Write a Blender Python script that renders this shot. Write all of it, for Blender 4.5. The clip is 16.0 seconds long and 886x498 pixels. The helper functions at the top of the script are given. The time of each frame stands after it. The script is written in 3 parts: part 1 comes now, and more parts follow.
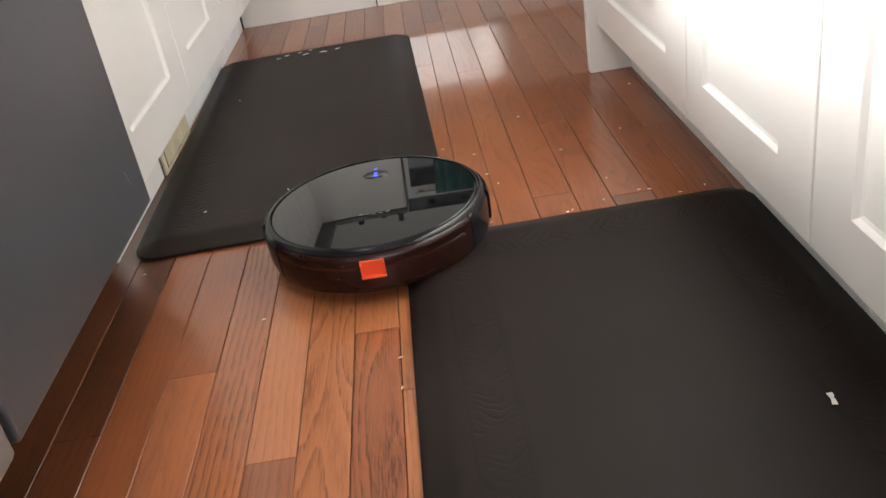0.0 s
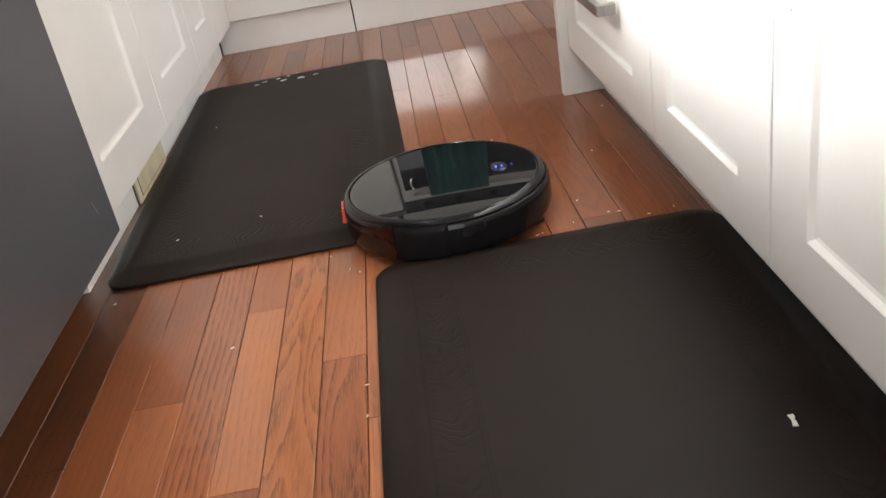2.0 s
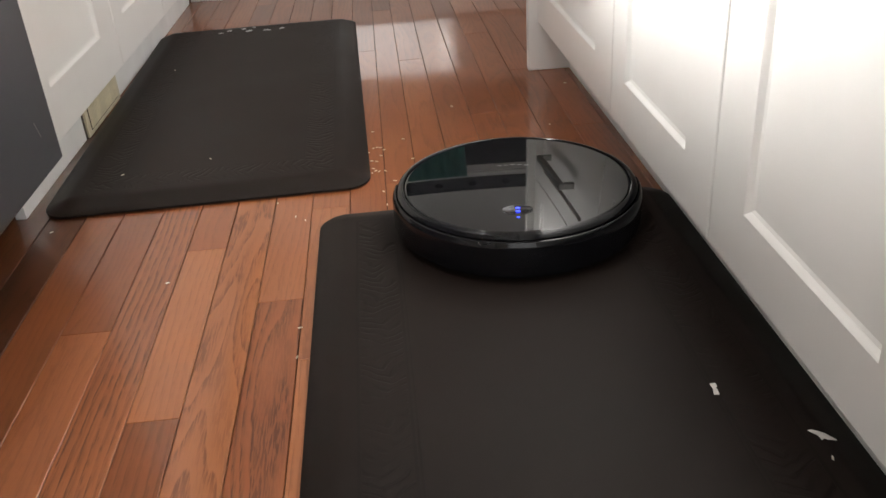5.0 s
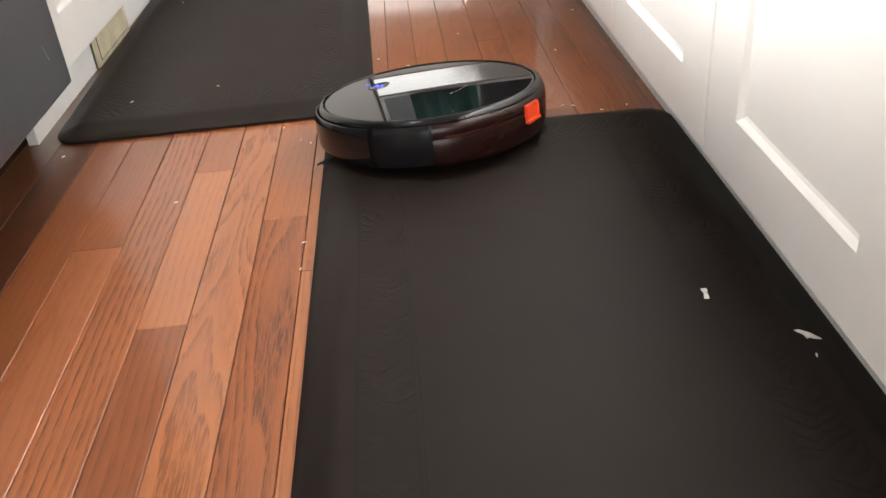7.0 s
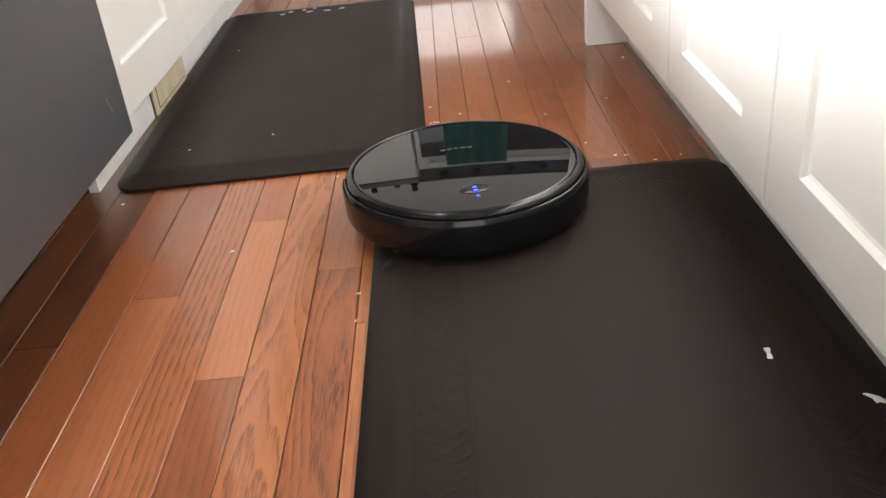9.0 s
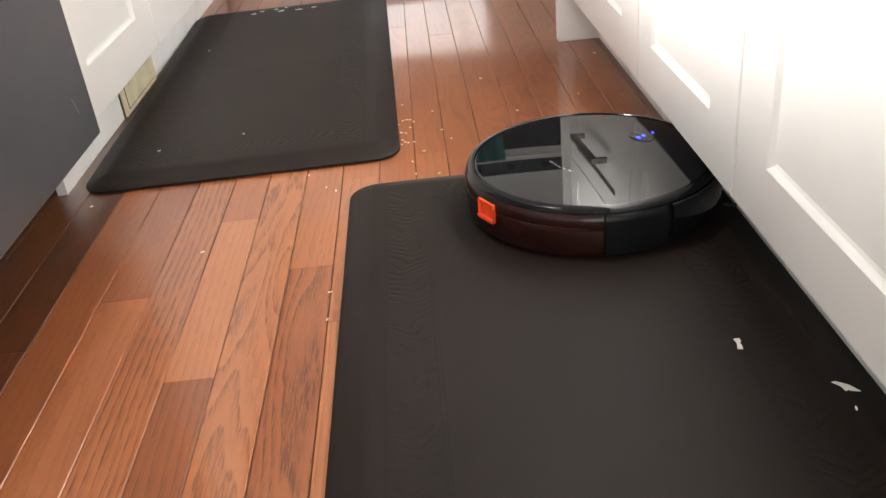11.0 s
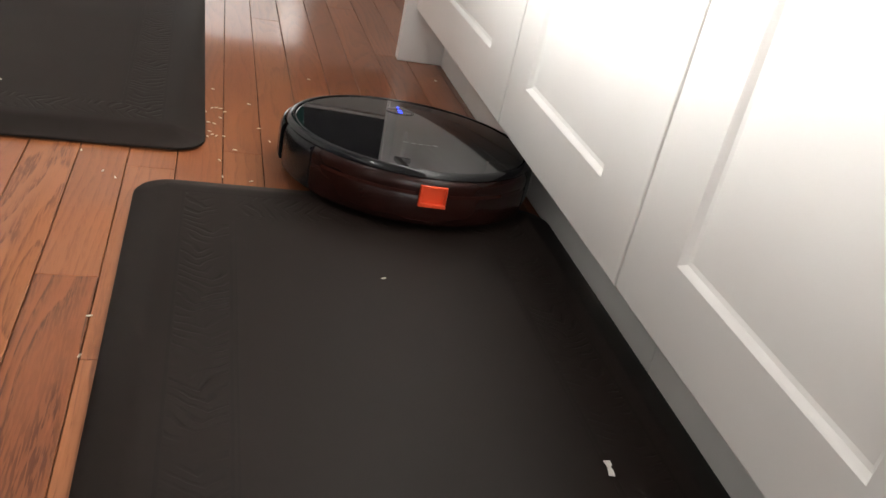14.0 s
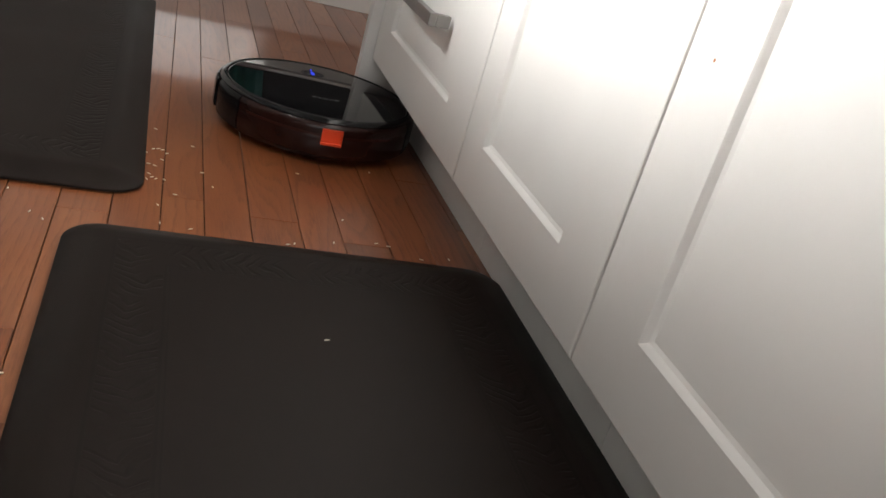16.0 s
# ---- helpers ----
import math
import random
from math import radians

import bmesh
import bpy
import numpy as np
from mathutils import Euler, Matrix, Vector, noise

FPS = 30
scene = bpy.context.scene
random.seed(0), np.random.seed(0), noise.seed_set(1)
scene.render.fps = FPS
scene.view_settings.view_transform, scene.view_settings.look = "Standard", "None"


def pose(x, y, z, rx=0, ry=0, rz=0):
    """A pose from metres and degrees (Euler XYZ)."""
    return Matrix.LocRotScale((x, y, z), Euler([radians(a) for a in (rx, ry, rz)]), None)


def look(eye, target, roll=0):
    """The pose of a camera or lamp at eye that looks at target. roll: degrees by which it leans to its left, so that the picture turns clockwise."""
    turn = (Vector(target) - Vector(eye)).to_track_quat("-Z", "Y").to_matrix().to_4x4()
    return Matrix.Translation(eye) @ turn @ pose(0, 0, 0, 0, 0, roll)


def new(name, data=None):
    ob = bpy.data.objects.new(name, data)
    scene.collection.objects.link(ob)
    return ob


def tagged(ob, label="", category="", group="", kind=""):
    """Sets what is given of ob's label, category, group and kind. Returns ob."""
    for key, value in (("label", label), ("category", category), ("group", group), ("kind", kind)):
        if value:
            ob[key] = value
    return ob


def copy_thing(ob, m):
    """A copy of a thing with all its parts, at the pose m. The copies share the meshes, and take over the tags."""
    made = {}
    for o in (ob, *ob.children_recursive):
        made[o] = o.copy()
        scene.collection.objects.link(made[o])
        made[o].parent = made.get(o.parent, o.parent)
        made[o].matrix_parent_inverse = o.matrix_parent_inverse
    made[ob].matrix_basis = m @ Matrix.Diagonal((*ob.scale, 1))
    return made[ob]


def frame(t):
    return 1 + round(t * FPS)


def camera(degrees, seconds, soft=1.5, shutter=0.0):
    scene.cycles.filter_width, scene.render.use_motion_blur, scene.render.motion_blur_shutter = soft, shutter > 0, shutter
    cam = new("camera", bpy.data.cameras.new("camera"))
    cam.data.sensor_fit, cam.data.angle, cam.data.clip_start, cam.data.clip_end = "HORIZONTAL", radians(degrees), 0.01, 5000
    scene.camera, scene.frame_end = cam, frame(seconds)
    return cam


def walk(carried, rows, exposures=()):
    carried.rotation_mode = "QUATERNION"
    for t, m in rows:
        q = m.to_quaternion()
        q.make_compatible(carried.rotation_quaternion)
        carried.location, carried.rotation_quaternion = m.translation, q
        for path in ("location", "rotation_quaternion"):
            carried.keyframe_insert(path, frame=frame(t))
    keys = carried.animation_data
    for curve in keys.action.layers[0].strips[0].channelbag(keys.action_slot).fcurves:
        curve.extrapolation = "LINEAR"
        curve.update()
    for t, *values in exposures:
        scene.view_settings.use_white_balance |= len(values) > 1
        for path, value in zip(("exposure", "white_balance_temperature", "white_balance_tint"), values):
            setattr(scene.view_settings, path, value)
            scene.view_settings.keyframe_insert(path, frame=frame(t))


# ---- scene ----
cam = camera(54.4, 16.0)
PATH = [
    (0, (-0.371, -0.766, 0.581), (-0.384, 0.994, -0.369), -9.7),
    (0.5, (-0.361, -0.768, 0.588), (-0.396, 0.995, -0.356), -10.1),
    (1, (-0.353, -0.762, 0.582), (-0.384, 1.006, -0.353), -10.5),
    (1.5, (-0.348, -0.767, 0.583), (-0.363, 1.008, -0.338), -10.4),
    (2, (-0.338, -0.766, 0.582), (-0.326, 1.014, -0.329), -10.2),
    (2.5, (-0.334, -0.768, 0.581), (-0.305, 1.016, -0.323), -9.6),
    (3, (-0.332, -0.769, 0.578), (-0.277, 1.019, -0.318), -7.8),
    (5.5, (-0.319, -0.792, 0.535), (-0.218, 0.941, -0.458), -3.8),
    (6, (-0.306, -0.815, 0.524), (-0.212, 0.891, -0.516), -4.2),
    (6.5, (-0.3, -0.822, 0.514), (-0.223, 0.867, -0.555), -4.7),
    (7, (-0.309, -0.819, 0.52), (-0.261, 0.879, -0.535), -5.0),
    (7.5, (-0.319, -0.82, 0.526), (-0.318, 0.898, -0.497), -5.7),
    (8, (-0.325, -0.822, 0.533), (-0.352, 0.912, -0.465), -5.8),
    (8.5, (-0.324, -0.809, 0.537), (-0.364, 0.937, -0.437), -6.0),
    (11, (-0.313, -0.806, 0.53), (-0.306, 0.938, -0.449), -6.2),
    (11.5, (-0.306, -0.797, 0.528), (-0.275, 0.951, -0.444), -6.1),
    (12, (-0.305, -0.786, 0.526), (-0.216, 0.955, -0.454), -4.3),
    (12.5, (-0.307, -0.77, 0.519), (-0.102, 0.953, -0.477), 1.4),
    (13, (-0.329, -0.71, 0.485), (0.046, 0.984, -0.51), 8.3),
    (13.5, (-0.357, -0.632, 0.453), (0.161, 1.044, -0.508), 11.8),
    (14, (-0.365, -0.605, 0.456), (0.192, 1.081, -0.463), 12.7),
    (14.5, (-0.363, -0.592, 0.462), (0.233, 1.104, -0.413), 13.4),
    (15, (-0.366, -0.585, 0.457), (0.25, 1.121, -0.387), 13.3),
    (15.5, (-0.362, -0.572, 0.451), (0.275, 1.131, -0.381), 14.4),
    (16, (-0.36, -0.561, 0.45), (0.31, 1.147, -0.346), 16.4),
]
EXPOSURES = [(0, -0.45), (1, -0.5), (2, -0.5), (3, -0.72), (5.5, -0.8), (6, -0.48), (7, -0.13), (8.5, -0.2), (11, -0.14), (12.5, -0.4), (14, -0.7), (16, -1.38)]
walk(cam, [(t, look(eye, target, roll)) for t, eye, target, roll in PATH], EXPOSURES)

# ---------------------------------------------------------------- light
world = bpy.data.worlds.new("world")
scene.world = world
world.use_nodes = True
wn, wl = world.node_tree.nodes, world.node_tree.links
sky = wn.new("ShaderNodeTexSky")
sky.sky_type, sky.sun_disc = "NISHITA", False
sky.sun_elevation, sky.sun_rotation = radians(42), radians(285)
wl.new(sky.outputs[0], wn["Background"].inputs[0])
wn["Background"].inputs[1].default_value = 0.05
scene.view_settings.exposure = 0.0


def area_lamp(name, eye, target, sx, sy, watts, colour):
    data = bpy.data.lights.new(name, "AREA")
    data.shape, data.size, data.size_y, data.energy, data.color = "RECTANGLE", sx, sy, watts, colour
    ob = new(name, data)
    ob.matrix_world = look(eye, target)
    return ob


# daylight standing in the openings of three unseen windows, and the round ceiling lamp
sink_light = area_lamp("window_daylight", (-1.44, 0.44, 1.315), (0.0, 0.31, 0.58), 0.56, 0.44, 56, (1.0, 0.985, 0.96))
sink_light.data.spread = radians(46)
# unseen east lamp, added to fill light onto the left cabinet fronts
area_lamp("east_fill_light", (2.12, 1.55, 1.25), (0.0, 1.35, 0.6), 1.5, 1.9, 46, (1.0, 0.985, 0.96))
area_lamp("back_daylight", (0.1, -2.56, 1.08), (0.1, 0.0, 0.95), 2.1, 1.8, 62, (1.0, 0.985, 0.96))
down = bpy.data.lights.new("sink_downlight", "AREA")
down.shape, down.size, down.energy, down.color = "DISK", 0.13, 19, (1.0, 0.975, 0.94)
down_ob = new("sink_downlight", down)
down_ob.matrix_world = look((-0.87, 0.30, 2.425), (-0.87, 0.301, 0.0))


# ---------------------------------------------------------------- materials
def material(name, colour, rough=0.5, metal=0.0, coat=0.0, vary=0.12, scale=8.0, bump=0.0, bump_scale=300.0, emit=0.0, spec=0.5):
    """Plain paint, plastic or metal with stains at a wide scale and a fine relief."""
    m = bpy.data.materials.new(name)
    m.use_nodes = True
    n, l = m.node_tree.nodes, m.node_tree.links
    b = n["Principled BSDF"]
    b.inputs["Roughness"].default_value, b.inputs["Metallic"].default_value = rough, metal
    b.inputs["Coat Weight"].default_value, b.inputs["Coat Roughness"].default_value = coat, 0.06
    b.inputs["Specular IOR Level"].default_value = spec
    if emit:
        b.inputs["Emission Color"].default_value, b.inputs["Emission Strength"].default_value = (*colour, 1), emit
    tc = n.new("ShaderNodeTexCoord")
    nz = n.new("ShaderNodeTexNoise")
    nz.inputs["Scale"].default_value, nz.inputs["Detail"].default_value = scale, 5
    l.new(tc.outputs["Object"], nz.inputs["Vector"])
    ramp = n.new("ShaderNodeValToRGB")
    lo, hi = [max(0, c * (1 - vary)) for c in colour], [min(1, c * (1 + vary * 0.6)) for c in colour]
    ramp.color_ramp.elements[0].position, ramp.color_ramp.elements[0].color = 0.3, (*lo, 1)
    ramp.color_ramp.elements[1].position, ramp.color_ramp.elements[1].color = 0.7, (*hi, 1)
    l.new(nz.outputs["Fac"], ramp.inputs[0])
    l.new(ramp.outputs[0], b.inputs["Base Color"])
    mr = n.new("ShaderNodeMapRange")
    mr.inputs["To Min"].default_value, mr.inputs["To Max"].default_value = rough * 0.85, min(1, rough * 1.2)
    l.new(nz.outputs["Fac"], mr.inputs["Value"])
    l.new(mr.outputs[0], b.inputs["Roughness"])
    if bump:
        fine = n.new("ShaderNodeTexNoise")
        fine.inputs["Scale"].default_value, fine.inputs["Detail"].default_value = bump_scale, 3
        l.new(tc.outputs["Object"], fine.inputs["Vector"])
        bp = n.new("ShaderNodeBump")
        bp.inputs["Strength"].default_value, bp.inputs["Distance"].default_value = bump, 0.001
        l.new(fine.outputs["Fac"], bp.inputs["Height"])
        l.new(bp.outputs[0], b.inputs["Normal"])
    return m


def math_node(n, l, op, a, b=None, c=None):
    """A math node on sockets or numbers; gives its output socket."""
    k = n.new("ShaderNodeMath")
    k.operation = op
    for i, v in enumerate((a, b, c)):
        if v is None:
            continue
        if isinstance(v, (int, float)):
            k.inputs[i].default_value = v
        else:
            l.new(v, k.inputs[i])
    return k.outputs[0]


def oak():
    """Varnished red-brown oak. Each board's object colour holds its tone, how straight its grain runs and how bold it is."""
    m = bpy.data.materials.new("oak_strip")
    m.use_nodes = True
    n, l = m.node_tree.nodes, m.node_tree.links
    b = n["Principled BSDF"]
    tc, info = n.new("ShaderNodeTexCoord"), n.new("ShaderNodeObjectInfo")
    cut = n.new("ShaderNodeSeparateColor")
    l.new(info.outputs["Color"], cut.inputs[0])
    tone_in, straight, bold = cut.outputs[0], cut.outputs[1], cut.outputs[2]
    shift = n.new("ShaderNodeVectorMath")
    shift.operation = "ADD"
    comb = n.new("ShaderNodeCombineXYZ")
    for i, k in enumerate((7.3, 31.0, 17.0)):
        l.new(math_node(n, l, "MULTIPLY", info.outputs["Random"], k), comb.inputs[i])
    l.new(tc.outputs["Object"], shift.inputs[0])
    l.new(comb.outputs[0], shift.inputs[1])

    def grain(sx, sy, detail):
        mp = n.new("ShaderNodeMapping")
        mp.inputs["Scale"].default_value = (sx, sy, 1)
        l.new(shift.outputs[0], mp.inputs["Vector"])
        t = n.new("ShaderNodeTexNoise")
        t.inputs["Scale"].default_value, t.inputs["Detail"].default_value = 1.0, detail
        l.new(mp.outputs[0], t.inputs["Vector"])
        return t.outputs["Fac"]

    def ranged(value, lo, hi):
        k = n.new("ShaderNodeMapRange")
        k.interpolation_type = "SMOOTHSTEP"
        k.inputs["From Min"].default_value, k.inputs["From Max"].default_value = lo, hi
        l.new(value, k.inputs["Value"])
        return k.outputs[0]

    # growth rings: straight lines along the board, or arches where the cut runs flat through the log
    pos = n.new("ShaderNodeSeparateXYZ")
    l.new(tc.outputs["Object"], pos.inputs[0])
    wander = grain(16, 2.2, 1.0)
    across = math_node(n, l, "MULTIPLY", pos.outputs[0], math_node(n, l, "MULTIPLY_ADD", straight, 95.0, 20.0))
    swing = math_node(n, l, "MULTIPLY_ADD", straight, -10.5, 13.0)
    fieldv = math_node(n, l, "ADD", across, math_node(n, l, "MULTIPLY", wander, swing))
    fieldv = math_node(n, l, "ADD", fieldv, math_node(n, l, "MULTIPLY", grain(120, 14, 2.0), 0.55))
    saw = math_node(n, l, "FRACT", fieldv)
    ring_line = math_node(n, l, "MULTIPLY", ranged(saw, 0.0, 0.12), math_node(n, l, "POWER", math_node(n, l, "SUBTRACT", 1.0, saw), 1.8))
    pore = ranged(grain(520, 34, 2.0), 0.42, 0.56)
    fleck = ranged(grain(900, 60, 2.0), 0.52, 0.68)
    wide = grain(10, 2.6, 3.0)
    tone = n.new("ShaderNodeValToRGB")
    e = tone.color_ramp.elements
    # lowest stop carries the shade painted into the boards by the dishwasher
    e[0].position, e[0].color = 0.0, (0.046, 0.0135, 0.0055, 1)
    e[1].position, e[1].color = 1.0, (0.40, 0.148, 0.056, 1)
    mid = e.new(0.5)
    mid.color = (0.24, 0.073, 0.025, 1)
    f = math_node(n, l, "MULTIPLY_ADD", math_node(n, l, "SUBTRACT", wide, 0.5), 0.42, tone_in)
    l.new(f, tone.inputs[0])
    dark = n.new("ShaderNodeMix")
    dark.data_type = "RGBA"
    dark.blend_type = "MULTIPLY"
    dark.inputs["B"].default_value = (0.22, 0.14, 0.10, 1)
    l.new(tone.outputs[0], dark.inputs["A"])
    amount = math_node(n, l, "MULTIPLY", ring_line, math_node(n, l, "MULTIPLY_ADD", pore, 0.7, 0.3))
    amount = math_node(n, l, "MULTIPLY", amount, bold)
    amount = math_node(n, l, "MULTIPLY_ADD", fleck, 0.10, amount)
    l.new(amount, dark.inputs["Factor"])
    l.new(dark.outputs["Result"], b.inputs["Base Color"])
    b.inputs["Roughness"].default_value = 0.45
    b.inputs["Specular IOR Level"].default_value = 0.3
    b.inputs["Coat Weight"].default_value = 0.75
    cr = n.new("ShaderNodeMapRange")
    cr.inputs["To Min"].default_value, cr.inputs["To Max"].default_value = 0.05, 0.13
    l.new(wide, cr.inputs["Value"])
    l.new(cr.outputs[0], b.inputs["Coat Roughness"])
    bp = n.new("ShaderNodeBump")
    bp.inputs["Strength"].default_value, bp.inputs["Distance"].default_value = 0.22, 0.0006
    l.new(math_node(n, l, "MULTIPLY_ADD", amount, -1.0, math_node(n, l, "MULTIPLY", wide, 1.5)), bp.inputs["Height"])
    l.new(bp.outputs[0], b.inputs["Normal"])
    return m


def mat_foam(hx, hy):
    """Dark brown foam with a leather grain and an embossed border of curling leaves."""
    m = bpy.data.materials.new("mat_foam")
    m.use_nodes = True
    n, l = m.node_tree.nodes, m.node_tree.links
    b = n["Principled BSDF"]
    tc = n.new("ShaderNodeTexCoord")
    b.inputs["Specular IOR Level"].default_value = 0.13
    sep = n.new("ShaderNodeSeparateXYZ")
    l.new(tc.outputs["Object"], sep.inputs[0])
    dx = math_node(n, l, "SUBTRACT", hx, math_node(n, l, "ABSOLUTE", sep.outputs[0]))
    dy = math_node(n, l, "SUBTRACT", hy, math_node(n, l, "ABSOLUTE", sep.outputs[1]))
    d = math_node(n, l, "MINIMUM", dx, dy)

    def near(value, centre, half):
        return math_node(n, l, "COMPARE", value, centre, half)

    band = near(d, 0.079, 0.023)
    rim = math_node(n, l, "MAXIMUM", near(d, 0.0535, 0.0016), math_node(n, l, "MAXIMUM", near(d, 0.1045, 0.0014), near(d, 0.109, 0.001)))
    warp = n.new("ShaderNodeTexNoise")
    warp.inputs["Scale"].default_value, warp.inputs["Detail"].default_value = 30, 1.0
    l.new(tc.outputs["Object"], warp.inputs["Vector"])
    # curling leaves: veins slanting away from a stem that winds along the middle of the band
    on_side = math_node(n, l, "LESS_THAN", dx, dy)
    pick = n.new("ShaderNodeMix")
    l.new(on_side, pick.inputs["Factor"])
    l.new(sep.outputs[0], pick.inputs["A"])
    l.new(sep.outputs[1], pick.inputs["B"])
    along = pick.outputs["Result"]
    stem = math_node(n, l, "MULTIPLY_ADD", math_node(n, l, "SINE", math_node(n, l, "MULTIPLY", along, 70)), 0.008, 0.079)
    off = math_node(n, l, "ABSOLUTE", math_node(n, l, "SUBTRACT", d, stem))
    vein = math_node(n, l, "MULTIPLY_ADD", along, 470, math_node(n, l, "MULTIPLY", off, -330))
    vein = math_node(n, l, "SINE", math_node(n, l, "MULTIPLY_ADD", warp.outputs["Fac"], 11, vein))
    edge = n.new("ShaderNodeMapRange")
    edge.interpolation_type = "SMOOTHSTEP"
    edge.inputs["From Min"].default_value, edge.inputs["From Max"].default_value = 0.1, 1.0
    l.new(vein, edge.inputs["Value"])
    patchy = n.new("ShaderNodeMapRange")
    patchy.inputs["From Min"].default_value, patchy.inputs["From Max"].default_value = 0.35, 0.6
    l.new(warp.outputs["Fac"], patchy.inputs["Value"])
    leaf = math_node(n, l, "MULTIPLY", edge.outputs[0], patchy.outputs[0])
    leaf = math_node(n, l, "MULTIPLY", leaf, band)
    grain = n.new("ShaderNodeTexVoronoi")
    grain.inputs["Scale"].default_value = 520
    l.new(tc.outputs["Object"], grain.inputs["Vector"])
    wide = n.new("ShaderNodeTexNoise")
    wide.inputs["Scale"].default_value, wide.inputs["Detail"].default_value = 5, 6
    l.new(tc.outputs["Object"], wide.inputs["Vector"])
    ramp = n.new("ShaderNodeValToRGB")
    e = ramp.color_ramp.elements
    e[0].position, e[0].color = 0.3, (0.0105, 0.0068, 0.0054, 1)
    e[1].position, e[1].color = 0.7, (0.0145, 0.0098, 0.0079, 1)
    l.new(wide.outputs["Fac"], ramp.inputs[0])
    # base colour darkened in the grooves, painting in the shade of the relief
    groove_shade = n.new("ShaderNodeMix")
    groove_shade.data_type, groove_shade.blend_type = "RGBA", "MULTIPLY"
    groove_shade.inputs["B"].default_value = (0.72, 0.70, 0.68, 1)
    l.new(math_node(n, l, "MAXIMUM", leaf, rim), groove_shade.inputs["Factor"])
    l.new(ramp.outputs[0], groove_shade.inputs["A"])
    l.new(groove_shade.outputs["Result"], b.inputs["Base Color"])
    mr = n.new("ShaderNodeMapRange")
    mr.inputs["To Min"].default_value, mr.inputs["To Max"].default_value = 0.47, 0.60
    l.new(wide.outputs["Fac"], mr.inputs["Value"])
    l.new(mr.outputs[0], b.inputs["Roughness"])
    h = math_node(n, l, "MULTIPLY_ADD", leaf, -0.8, math_node(n, l, "MULTIPLY", grain.outputs["Distance"], 0.03))
    h = math_node(n, l, "MULTIPLY_ADD", rim, -0.8, h)
    bp = n.new("ShaderNodeBump")
    bp.inputs["Strength"].default_value, bp.inputs["Distance"].default_value = 0.5, 0.0013
    l.new(h, bp.inputs["Height"])
    l.new(bp.outputs[0], b.inputs["Normal"])
    return m


OAK = oak()
WHITE = material("cabinet_paint", (0.86, 0.843, 0.815), 0.32, vary=0.03, scale=6, bump=0.06, bump_scale=140)
KICK = material("toe_kick_paint", (0.80, 0.80, 0.78), 0.5, vary=0.08, scale=9, bump=0.05)
WALL = material("wall_paint", (0.72, 0.71, 0.68), 0.7, vary=0.03, scale=2, bump=0.08)
CEIL = material("ceiling_paint", (0.82, 0.82, 0.81), 0.8, vary=0.02)
STONE = material("worktop_stone", (0.20, 0.19, 0.18), 0.25, vary=0.5, scale=60)
STEEL = material("black_steel", (0.064, 0.065, 0.071), 0.35, metal=0.38, vary=0.10, scale=4, bump=0.05, bump_scale=900)
TRIM = material("steel_trim", (0.26, 0.25, 0.245), 0.36, metal=0.7, vary=0.05)
RUBBER = material("black_rubber", (0.02, 0.02, 0.02), 0.6)
SUBFLOOR = material("subfloor", (0.035, 0.016, 0.008), 0.8, vary=0.3)
NICKEL = material("satin_nickel", (0.30, 0.29, 0.28), 0.3, metal=1.0, vary=0.05)
CREAM = material("cream_enamel", (0.60, 0.54, 0.38), 0.45, vary=0.18, scale=25)
VENT_SHADE = material("vent_shade", (0.05, 0.04, 0.03), 0.8)
BLACK = material("black_plastic", (0.008, 0.008, 0.009), 0.24, vary=0.2, scale=20, spec=0.16)
GLOSS = material("black_gloss_plastic", (0.006, 0.006, 0.007), 0.11, vary=0.2, scale=30, spec=0.24)
GLASS_TOP = material("black_glass", (0.006, 0.006, 0.007), 0.02, coat=0.0, vary=0.1, scale=12, spec=0.52)
SMOKED = material("smoked_plastic", (0.020, 0.0065, 0.005), 0.2, vary=0.3, scale=20, spec=0.28)
REDDISH = material("red_smoked_plastic", (0.034, 0.010, 0.007), 0.2, vary=0.2, scale=30, spec=0.25)
ORANGE = material("orange_plastic", (0.80, 0.075, 0.02), 0.35, vary=0.1, scale=40)
LED = material("blue_light", (0.03, 0.06, 1.0), 0.4, emit=5.0)
OVAL = material("button_chrome", (0.05, 0.05, 0.055), 0.2, metal=0.7)
MARK = material("printed_mark", (0.30, 0.30, 0.30), 0.4)
BRISTLE = material("brush_bristle", (0.03, 0.03, 0.03), 0.6)
GRAIN = material("rice_grain", (0.86, 0.79, 0.66), 0.5, vary=0.12, scale=200)
SPECK = material("dried_food", (0.42, 0.20, 0.10), 0.6, vary=0.3, scale=300)
PAPER = material("paper_scrap", (0.74, 0.70, 0.66), 0.6, vary=0.1, scale=90)
TOWEL = material("teal_cloth", (0.012, 0.10, 0.085), 0.9, vary=0.25, scale=30, bump=0.4, bump_scale=400)
INOX = material("stainless_steel", (0.62, 0.61, 0.60), 0.12, metal=1.0, vary=0.04)
ENAMEL = material("white_enamel", (0.78, 0.77, 0.75), 0.22, vary=0.03)
OVEN_GLASS = material("oven_glass", (0.01, 0.01, 0.012), 0.05, coat=0.5)


